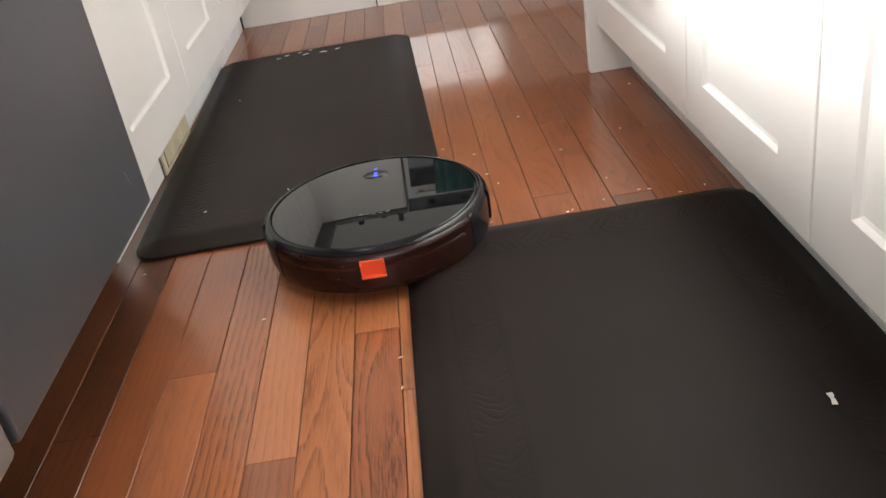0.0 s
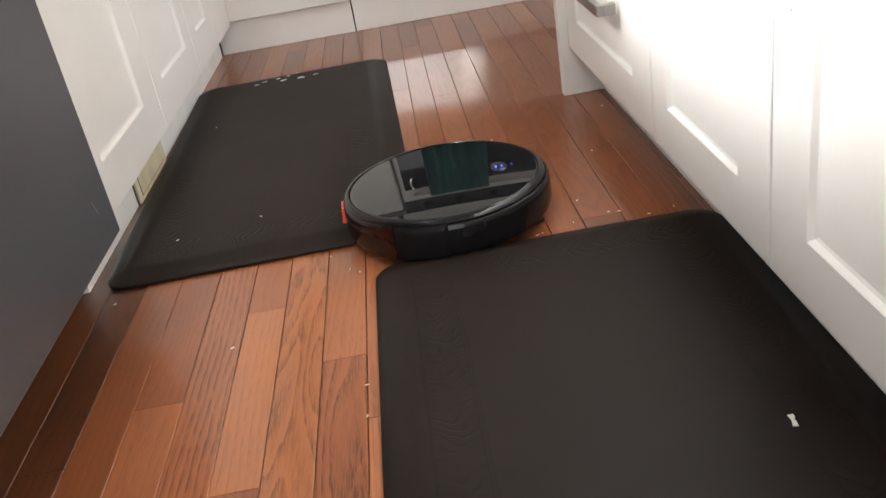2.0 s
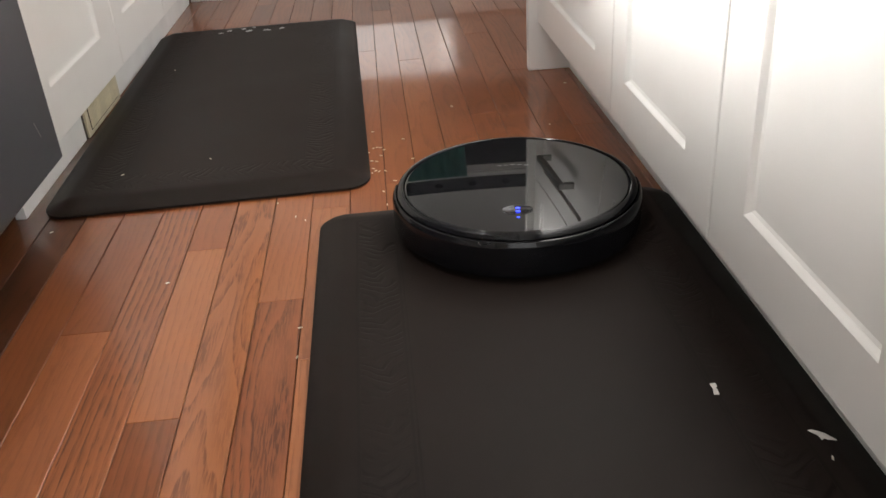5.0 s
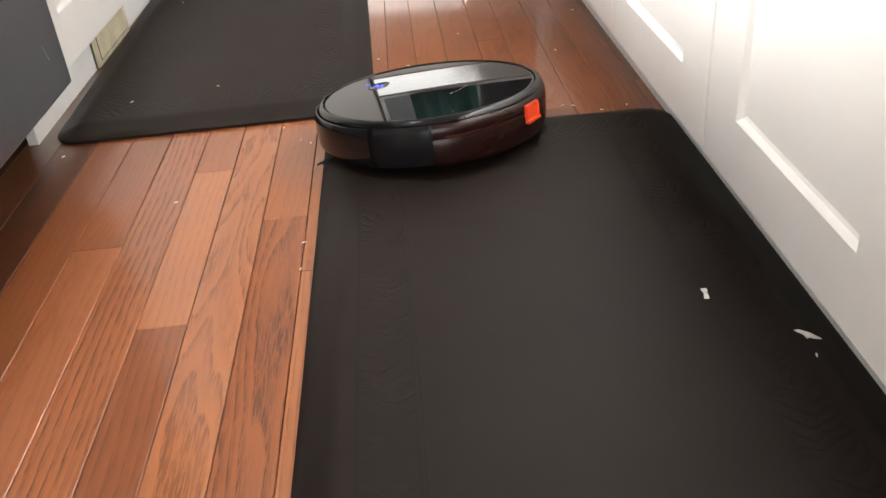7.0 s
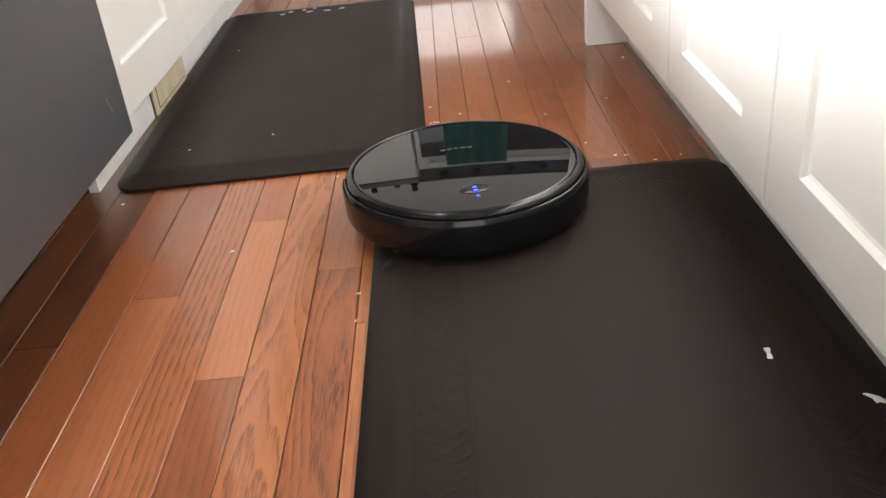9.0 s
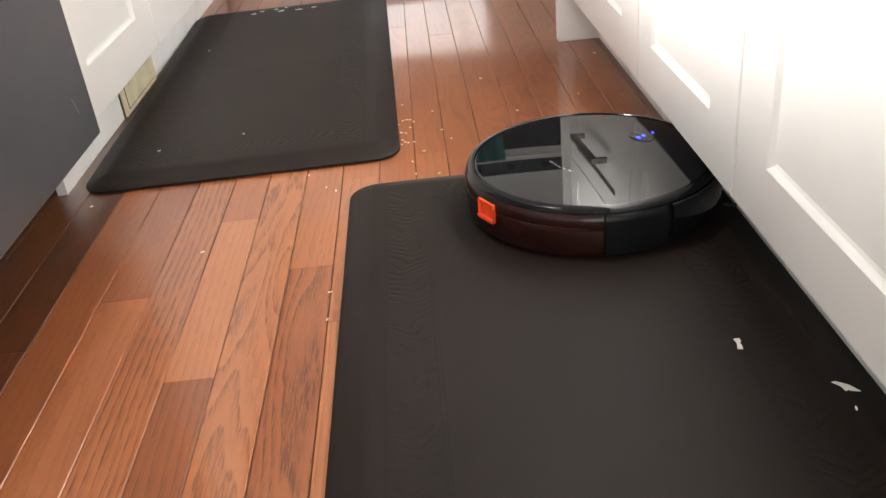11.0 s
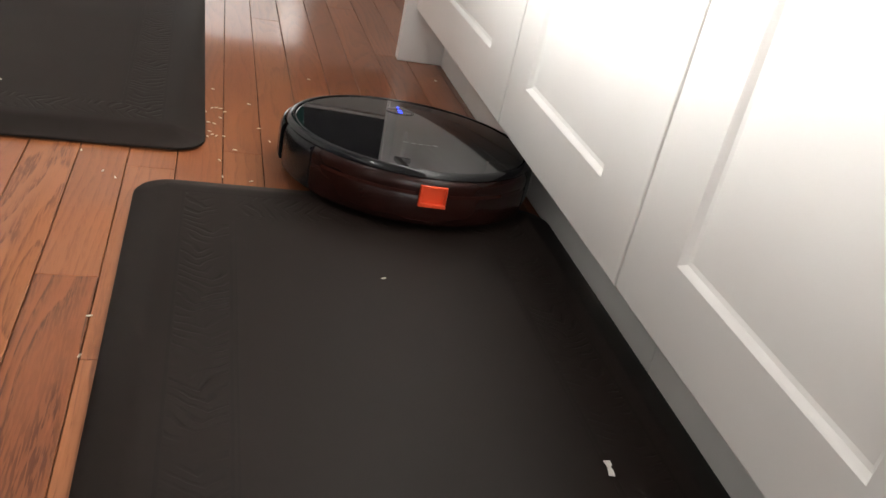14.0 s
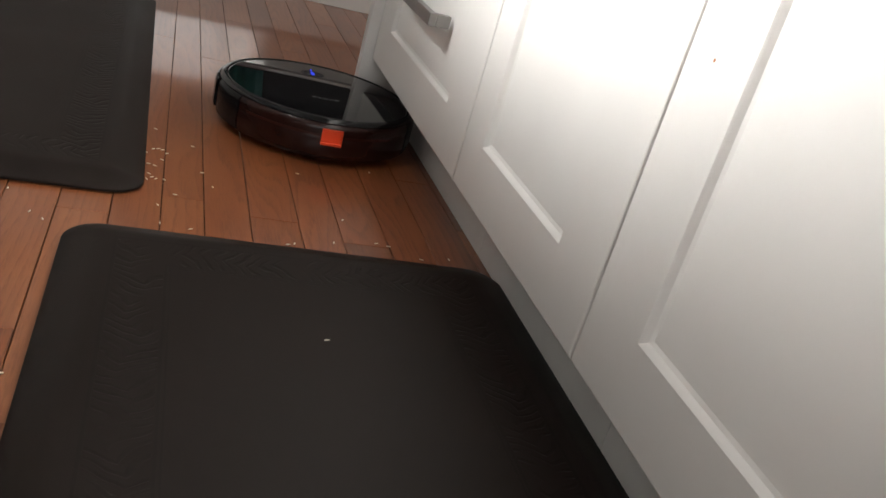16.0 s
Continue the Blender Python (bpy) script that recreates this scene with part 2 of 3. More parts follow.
# ---------------------------------------------------------------- mesh helpers
def part(name, bm, mat, parent=None, label="", smooth=False):
    """Links a bmesh as one mesh object, under a thing or a part where one is given."""
    me = bpy.data.meshes.new(name)
    bmesh.ops.recalc_face_normals(bm, faces=bm.faces)
    bm.to_mesh(me)
    bm.free()
    if smooth:
        me.shade_smooth()
        me.set_sharp_from_angle(angle=radians(38))
    me.materials.append(mat)
    ob = new(name, me)
    if parent:
        ob.parent = parent
    if label:
        tagged(ob, label)
    return ob


def add_box(bm, x0, x1, y0, y1, z0, z1, bevel=0.0, seg=2):
    got = bmesh.ops.create_cube(bm, size=1)["verts"]
    bmesh.ops.scale(bm, vec=(x1 - x0, y1 - y0, z1 - z0), verts=got)
    bmesh.ops.translate(bm, vec=((x0 + x1) / 2, (y0 + y1) / 2, (z0 + z1) / 2), verts=got)
    if bevel:
        edges = list({e for v in got for e in v.link_edges})
        bmesh.ops.bevel(bm, geom=edges, offset=bevel, segments=seg, profile=0.5, affect="EDGES")


def box(x0, x1, y0, y1, z0, z1, bevel=0.0, seg=2):
    bm = bmesh.new()
    add_box(bm, x0, x1, y0, y1, z0, z1, bevel, seg)
    return bm


def lathe(profile, segs=96, arc=(0, 360)):
    """A solid of revolution about z from (radius, height) pairs; an open arc leaves both ends closed."""
    bm = bmesh.new()
    full = abs(arc[1] - arc[0]) >= 360
    count = segs if full else segs + 1
    rings = []
    for i in range(count):
        a = radians(arc[0] + (arc[1] - arc[0]) * i / segs)
        rings.append([bm.verts.new((r * math.cos(a), r * math.sin(a), z)) for r, z in profile])
    for i in range(segs):
        a, b = rings[i], rings[(i + 1) % count]
        for j in range(len(profile) - 1):
            bm.faces.new((a[j], b[j], b[j + 1], a[j + 1]))
    if not full:
        bm.faces.new(rings[0])
        bm.faces.new(list(reversed(rings[-1])))
    bmesh.ops.remove_doubles(bm, verts=bm.verts, dist=1e-6)
    return bm


def empty(name, m=Matrix()):
    ob = new(name)
    ob.empty_display_size = 0.1
    ob.matrix_world = m
    return ob


def framed_door(face, y0, y1, z0, z1, panel, side, depth=0.019):
    """A routed door whose face lies at x = face and looks to -x (side 1) or +x (side -1). panel: y0, y1, z0, z1 of the sunk field."""
    bm = bmesh.new()
    py0, py1, pz0, pz1 = panel
    sunk, slope, round_ = 0.007, 0.0078, 0.002

    def ring(a, b, c, d, x):
        return [bm.verts.new((face + side * x, y, z)) for y, z in ((a, c), (b, c), (b, d), (a, d))]

    rings = [ring(y0, y1, z0, z1, depth), ring(y0, y1, z0, z1, round_), ring(y0 + round_ * 0.3, y1 - round_ * 0.3, z0 + round_ * 0.3, z1 - round_ * 0.3, round_ * 0.3),
             ring(y0 + round_, y1 - round_, z0 + round_, z1 - round_, 0), ring(py0, py1, pz0, pz1, 0), ring(py0 + 0.0015, py1 - 0.0015, pz0 + 0.0015, pz1 - 0.0015, 0.0015),
             ring(py0 + slope * 0.55, py1 - slope * 0.55, pz0 + slope * 0.55, pz1 - slope * 0.55, sunk * 0.8),
             ring(py0 + slope, py1 - slope, pz0 + slope, pz1 - slope, sunk)]
    for a, b in zip(rings, rings[1:]):
        for i in range(4):
            bm.faces.new((a[i], a[(i + 1) % 4], b[(i + 1) % 4], b[i]))
    bm.faces.new(rings[0])
    bm.faces.new(rings[-1])
    return bm


def bar_handle(parent, face, side, y0, y1, z):
    """A square bar pull with returned ends, standing off a front."""
    bm = bmesh.new()
    out, t, h = 0.030, 0.011, 0.017
    a, b = sorted((face - side * out, face - side * (out - t)))
    add_box(bm, a, b, y0, y1, z - h / 2, z + h / 2, 0.0012)
    for ya, yb in ((y0, y0 + 0.012), (y1 - 0.012, y1)):
        a, b = sorted((face - side * (out - t), face + side * 0.001))
        add_box(bm, a, b, ya, yb, z - h / 2, z + h / 2, 0.0008)
    return part("handle", bm, NICKEL, parent, "satin nickel square bar handle")


# ---------------------------------------------------------------- the room
floor = part("floor", box(-1.5, 2.3, -2.7, 2.7, -0.14, -0.018), SUBFLOOR)
tagged(floor, "varnished red-brown oak strip floor with fine dark joints", "floor", kind="structure")
bm = bmesh.new()
add_box(bm, -1.5, 2.3, -2.7, -0.952, -0.017, 0.0)
add_box(bm, 1.2155, 2.3, -0.950, 2.7, -0.017, 0.0)
add_box(bm, 0.30, 1.2150, 2.053, 2.7, -0.017, 0.0)
back_boards = part("floor_beyond", bm, OAK)
back_boards.color = (0.45, 0.4, 0.4, 1)
tagged(back_boards, "oak strip floor round the rest of the kitchen", "floor", kind="structure")

ROOM = (-1.5, 2.3, -2.7, 2.7, 2.44)


def wall_with_opening(name, axis, at, thick, a0, a1, o0, o1, oz0, oz1):
    """A wall in the plane axis = at, from a0 to a1, with one opening through it."""
    bm = bmesh.new()
    for b0, b1, z0, z1 in ((a0, o0, 0, 2.44), (o1, a1, 0, 2.44), (o0, o1, 0, oz0), (o0, o1, oz1, 2.44)):
        if b1 - b0 > 0.01 and z1 - z0 > 0.01:
            if axis == "x":
                add_box(bm, at, at + thick, b0, b1, z0, z1)
            else:
                add_box(bm, b0, b1, at, at + thick, z0, z1)
    return tagged(part(name, bm, WALL), "off-white painted kitchen wall", "wall", kind="structure")


wall_with_opening("wall_west", "x", -1.58, 0.12, -2.7, 2.7, 0.14, 0.74, 1.08, 1.55)
wall_with_opening("wall_east", "x", 2.2, 0.12, -2.7, 2.7, 0.78, 2.32, 0.25, 2.2)
wall_with_opening("wall_south", "y", -2.7, 0.12, -1.5, 2.2, -1.0, 1.2, 0.12, 2.05)
wall_with_opening("wall_north", "y", 2.58, 0.12, -1.46, 2.2, 5, 5, 0, 0)
tagged(part("ceiling", box(-1.58, 2.32, -2.7, 2.7, 2.44, 2.54), CEIL), "plain white painted ceiling", "ceiling", kind="structure")


def window_frame(name, axis, at, a0, a1, z0, z1):
    win = tagged(empty(name), "white framed window with a clear pane", "window", kind="structure")
    bm = bmesh.new()
    w = 0.045
    for b0, b1, c0, c1 in ((a0, a0 + w, z0, z1), (a1 - w, a1, z0, z1), (a0 + w, a1 - w, z0, z0 + w), (a0 + w, a1 - w, z1 - w, z1)):
        if axis == "x":
            add_box(bm, at - 0.02, at + 0.02, b0, b1, c0, c1, 0.003)
        else:
            add_box(bm, b0, b1, at - 0.02, at + 0.02, c0, c1, 0.003)
    part("window_frame", bm, ENAMEL, win)


can = tagged(empty("downlight"), "round white recessed downlight in the ceiling over the sink", "ceiling light")
ring = part("trim_ring", lathe([(0.070, 0.0), (0.095, 0.0), (0.097, 0.004), (0.090, 0.012), (0.070, 0.014), (0.070, 0.0)], 40), ENAMEL, can, smooth=True)
can.location = (-0.87, 0.30, 2.4262)
window_frame("window_1", "x", -1.52, 0.14, 0.74, 1.08, 1.55)
# unseen east opening, added to house the fill lamp
window_frame("added_east_window", "x", 2.26, 0.78, 2.32, 0.25, 2.2)
window_frame("window_3", "y", -2.64, -1.0, 1.2, 0.12, 2.05)


# ---------------------------------------------------------------- cabinets
def cabinet(name_label, face, side, y0, y1, fronts, kick_x, bottom, top=0.87, deep=0.60, group=""):
    """A base unit with its body, fronts and plinth. fronts: z0, z1, sunk field, handle (y0, y1, z) or None."""
    unit = tagged(empty("base_cabinet"), name_label, "cabinet", group=group)
    x0, x1 = sorted((face + side * 0.020, face + side * deep))
    part("body", box(x0, x1, y0 + 0.0005, y1 - 0.0005, bottom, top, 0.001), WHITE, unit)
    for z0, z1, panel, grip in fronts:
        door = part("drawer_front" if grip else "door", framed_door(face, y0 + 0.0015, y1 - 0.0015, z0, z1, panel, side), WHITE, unit)
        if grip:
            bar_handle(door, face, side, *grip)
    x0, x1 = sorted((kick_x, kick_x + side * 0.016))
    part("toe_kick", box(x0, x1, y0 + 0.0005, y1 - 0.0005, 0.0, bottom + 0.006, 0.0008), KICK, unit)
    return unit


RIGHT = "cabinets on the side of the near mat"
BOT = 0.1005
PZ = 0.1695
cabinet("white painted base cabinet with a sunk-panel door", 0.0, 1, -1.18, -0.787, [(BOT, 0.862, (-1.11, -0.86, PZ, 0.79), None)], 0.066, BOT, group=RIGHT)
cabinet("white painted base cabinet with a sunk-panel door", 0.0, 1, -0.787, -0.395, [(BOT, 0.862, (-0.715, -0.47, PZ, 0.79), None)], 0.066, BOT, group=RIGHT)
cabinet("white painted base cabinet with a sunk-panel door", 0.0, 1, -0.395, 0.0, [(BOT, 0.862, (-0.318, -0.080, PZ, 0.79), None)], 0.066, BOT, group=RIGHT)
cabinet("white painted base cabinet with a sunk-panel door", 0.0, 1, 0.0, 0.394, [(BOT, 0.862, (0.084, 0.328, PZ, 0.79), None)], 0.066, BOT, group=RIGHT)
cabinet("white painted drawer cabinet with satin nickel bar handles", 0.0, 1, 0.394, 0.960,
        [(BOT, 0.402, (0.492, 0.872, PZ, 0.335), (0.568, 0.795, 0.257)), (0.405, 0.862, (0.492, 0.872, 0.472, 0.795), (0.568, 0.795, 0.700))],
        0.066, BOT, group=RIGHT)
# a dried speck on a door front
bm = bmesh.new()
bmesh.ops.create_icosphere(bm, subdivisions=2, radius=1)
bmesh.ops.scale(bm, vec=(0.0008, 0.0012, 0.0016), verts=bm.verts)
fleck = part("food_speck", bm, SPECK, smooth=True)
fleck.location = (0.0, -0.037, 0.376)
tagged(fleck, "tiny brown dried food speck on a white cabinet door", "speck")
panel = part("end_panel", box(-0.019, 0.62, 0.9615, 0.986, 0.0, 0.87, 0.0015), WHITE)
tagged(panel, "white painted end panel standing on the floor beside the drawers", "panel")
tagged(part("worktop", box(-0.030, 0.66, -1.18, 1.0, 0.8715, 0.910, 0.004), STONE), "dark speckled stone worktop on the white cabinets", "worktop")

LEFT = "cabinets behind the far mat"
LB = 0.088
LF = -0.832
LK = -0.880
cabinet("white painted sink cabinet with a sunk-panel door", LF, -1, 0.440, 0.948, [(LB, 0.862, (0.548, 0.843, 0.168, 0.79), None)], LK, LB, group=LEFT)
cabinet("white painted base cabinet with a sunk-panel door", LF, -1, 0.948, 1.366, [(LB, 0.862, (1.018, 1.290, 0.172, 0.79), None)], LK, LB, group=LEFT)
cabinet("narrow white painted base cabinet with a sunk-panel door", LF, -1, 1.366, 1.664, [(LB, 0.862, (1.440, 1.589, 0.176, 0.79), None)], LK, LB, group=LEFT)
filler = tagged(empty("corner_filler"), "plain white painted filler panel in the cabinet corner", "panel")
part("panel", box(LF - 0.022, LF, 1.6650, 1.905, LB, 0.862, 0.0012), WHITE, filler)
part("toe_kick", box(LK - 0.016, LK, 1.6650, 1.905, 0.0, LB + 0.006, 0.0008), KICK, filler)
cabinet("white painted base cabinet beside the dishwasher", -0.806, -1, -0.78, -0.186, [(LB, 0.862, (-0.70, -0.27, 0.164, 0.79), None)], LK, LB, group="cabinets beside the dishwasher")
tagged(part("worktop", box(-1.455, -0.775, -0.78, 2.55, 0.8715, 0.910, 0.004), STONE), "dark speckled stone worktop over sink and dishwasher", "worktop")


# dishwasher with a proud dark steel door
dish = tagged(empty("dishwasher"), "built-in dishwasher with a dark steel door", "dishwasher")
part("body", box(-1.40, -0.835, -0.180, 0.432, 0.112, 0.868, 0.002), RUBBER, dish)
part("door", box(-0.832, -0.792, -0.118, 0.419, 0.102, 0.78, 0.004, 3), STEEL, dish, "dark steel door")
part("side_trim", box(-0.832, -0.795, -0.178, -0.121, 0.093, 0.78, 0.010, 4), TRIM, dish, "rounded pale steel trim")
part("control_panel", box(-0.832, -0.790, -0.178, 0.419, 0.784, 0.866, 0.004, 3), BLACK, dish)
part("toe_kick", box(-0.950, -0.935, -0.180, 0.432, 0.0, 0.106), RUBBER, dish)

# a pale scratch on the steel door
bm = box(-0.7921, -0.7916, -0.0008, 0.0008, -0.013, 0.013)
bmesh.ops.rotate(bm, cent=(-0.792, 0, 0), matrix=Euler((radians(24), 0, 0)).to_matrix(), verts=bm.verts)
bmesh.ops.translate(bm, vec=(0, 0.357, 0.166), verts=bm.verts)
part("scratch", bm, TRIM, dish, "fine pale scratch")

# floor register set into the plinth
vent = tagged(empty("toe_kick_vent"), "cream enamelled metal vent grille at the foot of the sink cabinet", "vent")
part("plate", box(-0.8790, -0.8745, 0.780, 1.015, 0.001, 0.090, 0.0012), CREAM, vent)
# dark sheet on the plate stands in for shade between the louvres
part("slot_shade_sheet", box(-0.8744, -0.8738, 0.798, 0.997, 0.010, 0.062), VENT_SHADE, vent)
for i in range(22):
    y = 0.801 + i * 0.0089
    part("louvre", box(-0.8742, -0.8722, y, y + 0.0052, 0.012, 0.060, 0.0006, 1), CREAM, vent)
# dark strip stands in for the shadow at the plate's edge
part("edge_shadow", box(-0.8795, -0.8782, 0.772, 0.7795, 0.001, 0.090), VENT_SHADE, vent, "dark strip painted as shadow beside the plate")

# far end: a plain cabinet and a white range with a towel
far = tagged(empty("base_cabinet"), "white painted corner cabinet at the end of the kitchen", "cabinet")
part("body", box(-1.44, -0.466, 1.932, 2.56, 0.09, 0.868, 0.001), WHITE, far)
part("door", box(-0.842, -0.470, 1.910, 1.930, 0.098, 0.862, 0.002), WHITE, far)
part("toe_kick", box(-0.880, -0.466, 1.930, 1.946, 0.0, 0.094, 0.0008), WHITE, far)
tagged(part("worktop", box(-0.7735, -0.466, 1.905, 2.555, 0.8715, 0.910, 0.004), STONE), "dark speckled stone worktop on the corner cabinet", "worktop")
DARK_GLASS = material("dark_bottle_glass", (0.012, 0.016, 0.012), 0.08, vary=0.2, scale=20)


def bottle(x, y, height, r):
    """A round-shouldered bottle with a neck and a screw cap, standing on the worktop."""
    b = tagged(empty("bottle"), "dark glass bottle standing on the corner worktop", "bottle", group="bottles on the worktop")
    body = part("glass", lathe([(0.0, 0.0), (r * 0.92, 0.0), (r, 0.006), (r, height * 0.58), (r * 0.85, height * 0.68), (r * 0.42, height * 0.78), (r * 0.36, height * 0.92), (0.0, height * 0.92)], 32), DARK_GLASS, b, smooth=True)
    part("cap", lathe([(0.0, height * 0.90), (r * 0.45, height * 0.90), (r * 0.45, height * 0.99), (r * 0.40, height), (0.0, height)], 24), BLACK, b, smooth=True)
    b.location = (x, y, 0.910)
    return b


bottle(-0.515, 2.30, 0.27, 0.034)
bottle(-0.605, 2.36, 0.24, 0.031)
bottle(-0.720, 2.33, 0.25, 0.036)
stove = tagged(empty("range"), "white range with a dark oven window and steel drawer", "stove")
part("body", box(-0.462, 0.298, 1.952, 2.55, 0.06, 0.895, 0.003), ENAMEL, stove)
part("plinth", box(-0.462, 0.298, 1.930, 1.950, 0.0, 0.100, 0.001), WHITE, stove)
part("drawer", box(-0.458, 0.294, 1.920, 1.951, 0.106, 0.285, 0.006, 3), INOX, stove, "polished stainless drawer")
door = part("oven_door", box(-0.458, 0.294, 1.915, 1.951, 0.290, 0.800, 0.006, 3), ENAMEL, stove)
part("window", box(-0.440, 0.276, 1.9115, 1.9155, 0.315, 0.70, 0.001), OVEN_GLASS, door, "black oven glass")
bm = bmesh.new()
add_box(bm, -0.42, 0.256, 1.868, 1.886, 0.738, 0.760, 0.006, 3)
for x in (-0.41, 0.226):
    add_box(bm, x, x + 0.02, 1.884, 1.918, 0.738, 0.760, 0.003)
part("handle", bm, ENAMEL, door)
part("control_panel", box(-0.458, 0.294, 1.918, 1.951, 0.806, 0.890, 0.006, 3), OVEN_GLASS, stove, "black control strip")
for i in range(5):
    k = lathe([(0.0, 0.022), (0.016, 0.022), (0.019, 0.018), (0.021, 0.0), (0.0, 0.0)], 24)
    bmesh.ops.rotate(k, cent=(0, 0, 0), matrix=Euler((radians(90), 0, 0)).to_matrix(), verts=k.verts)
    bmesh.ops.translate(k, vec=(-0.36 + i * 0.14, 1.9175, 0.848), verts=k.verts)
    part("knob", k, BLACK, stove, smooth=True)
part("cooktop", box(-0.462, 0.298, 1.915, 2.55, 0.897, 0.912, 0.003), OVEN_GLASS, stove, "black glass cooktop")
part("backguard", box(-0.462, 0.298, 2.47, 2.55, 0.913, 1.09, 0.006, 3), ENAMEL, stove)
part("display", box(-0.26, 0.10, 2.4665, 2.4705, 0.95, 1.05, 0.001), OVEN_GLASS, stove, "black display panel")
bm = bmesh.new()
cols = 28
prev = None
for i in range(cols + 1):
    x = -0.34 + 0.24 * i / cols
    w = 0.007 * math.sin(i * 0.95) + 0.004 * math.sin(i * 0.37 + 1)
    ring = [bm.verts.new((x, y, z)) for y, z in ((1.898, 0.50), (1.892, 0.73), (1.886, 0.766), (1.877, 0.772), (1.866, 0.766), (1.858 + w, 0.70), (1.856 + w * 1.6, 0.47), (1.852 + w * 2.2, 0.31))]
    if prev:
        for a in range(len(ring) - 1):
            bm.faces.new((prev[a], prev[a + 1], ring[a + 1], ring[a]))
    prev = ring
towel = part("dish_towel", bm, TOWEL, smooth=True)
towel.modifiers.new("thick", "SOLIDIFY").thickness = 0.003
tagged(towel, "dark teal dish towel hanging over the oven handle", "towel")


# ---------------------------------------------------------------- the two floor mats
MAT_H = 0.018


def foam_mat(label, cx, cy, w, length, turn):
    """A bevelled anti-fatigue mat with round corners, its centre on the floor at cx, cy."""
    hx, hy = w / 2, length / 2
    bm = bmesh.new()
    loops = []
    for inset, z in ((0.004, 0.0), (0.0, 0.0015), (0.0, 0.0045), (0.0015, 0.006), (0.012, 0.0095), (0.030, 0.0158), (0.036, 0.0174), (0.043, MAT_H), (0.053, MAT_H)):
        r = max(0.006, 0.042 - inset)
        ring = []
        for qx, qy, a0 in ((1, 1, 0), (-1, 1, 90), (-1, -1, 180), (1, -1, 270)):
            for k in range(9):
                a = radians(a0 + 90 * k / 8)
                ring.append(bm.verts.new((qx * (hx - inset - r) + r * math.cos(a), qy * (hy - inset - r) + r * math.sin(a), z)))
        loops.append(ring)
    count = len(loops[0])
    for a, b in zip(loops, loops[1:]):
        for i in range(count):
            bm.faces.new((a[i], a[(i + 1) % count], b[(i + 1) % count], b[i]))
    bm.faces.new(loops[-1])
    bm.faces.new(list(reversed(loops[0])))
    ob = part("floor_mat", bm, mat_foam(hx, hy), smooth=True)
    ob.matrix_world = pose(cx, cy, 0.0004, 0, 0, turn)
    return tagged(ob, label, "mat", group="kitchen floor mats")


foam_mat("dark brown foam floor mat with embossed border beside the cabinets", -0.182, -0.192, 0.500, 1.070, 0)
foam_mat("dark brown foam floor mat with embossed border before the sink", -0.6195, 0.974, 0.499, 1.086, 1.3)


# ---------------------------------------------------------------- the robot vacuum
robot = tagged(empty("robot_vacuum"), "round glossy black robot vacuum with an orange bin catch", "robot vacuum")
part("body", lathe([(0.0, 0.0075), (0.120, 0.0075), (0.149, 0.0095), (0.1535, 0.016), (0.1545, 0.030), (0.1545, 0.058), (0.153, 0.064), (0.0, 0.064)]), BLACK, robot, smooth=True)
shell = [(0.1582, 0.019), (0.1612, 0.0195), (0.1629, 0.025), (0.1632, 0.040), (0.1632, 0.056), (0.1622, 0.0605), (0.1602, 0.0640), (0.1582, 0.0645), (0.1582, 0.019)]
part("bumper", lathe(shell, 72, (-5, 185)), GLOSS, robot, "glossy black front bumper", smooth=True)
side_shell = [(0.1540, 0.0105), (0.1572, 0.013), (0.1600, 0.026), (0.1602, 0.040), (0.1602, 0.056), (0.1590, 0.0605), (0.1560, 0.0650), (0.1548, 0.0655)]
part("side_panel", lathe(side_shell, 24, (187, 214)), BLACK, robot, smooth=True)
part("side_panel", lathe(side_shell, 24, (326, 353)), BLACK, robot, smooth=True)
dust_bin = part("dust_bin", lathe([(0.1540, 0.0095), (0.1568, 0.012), (0.1593, 0.022), (0.1600, 0.042), (0.1592, 0.0445), (0.1590, 0.0465), (0.1598, 0.049), (0.1598, 0.058), (0.1588, 0.0605), (0.1560, 0.0650), (0.1548, 0.0655)], 60, (215, 325)), SMOKED, robot, "smoked brown plastic dust bin", smooth=True)
part("top_ring", lathe([(0.1475, 0.0640), (0.1562, 0.0652), (0.1568, 0.0665), (0.1550, 0.0695), (0.1515, 0.0718), (0.1490, 0.0722), (0.1478, 0.0712)]), GLOSS, robot, "raised glossy black ring", smooth=True)
lid = part("lid", lathe([(0.0, 0.0642), (0.1462, 0.0642), (0.1462, 0.0704), (0.1454, 0.0710), (0.1435, 0.0712), (0.0, 0.0712)], 128), GLASS_TOP, robot, "black mirror-like glass lid", smooth=True)
bm = lathe([(0.0, 0.0003), (0.0175, 0.0003), (0.0190, 0.0009), (0.0198, 0.0), (0.0, 0.0)], 40)
bmesh.ops.scale(bm, vec=(1.0, 0.62, 1), verts=bm.verts)
bmesh.ops.translate(bm, vec=(0, 0.088, 0.0712), verts=bm.verts)
button = part("power_button", bm, OVAL, lid, "dark oval button plate", smooth=True)
for x, y, w, h in ((0.0, 0.0835, 0.0026, 0.0014), (0.0, 0.0925, 0.0026, 0.0014), (0.0, 0.1085, 0.0016, 0.0009)):
    part("indicator_light", box(x - w, x + w, y - h, y + h, 0.0714, 0.0720), LED, lid, "blue indicator light")
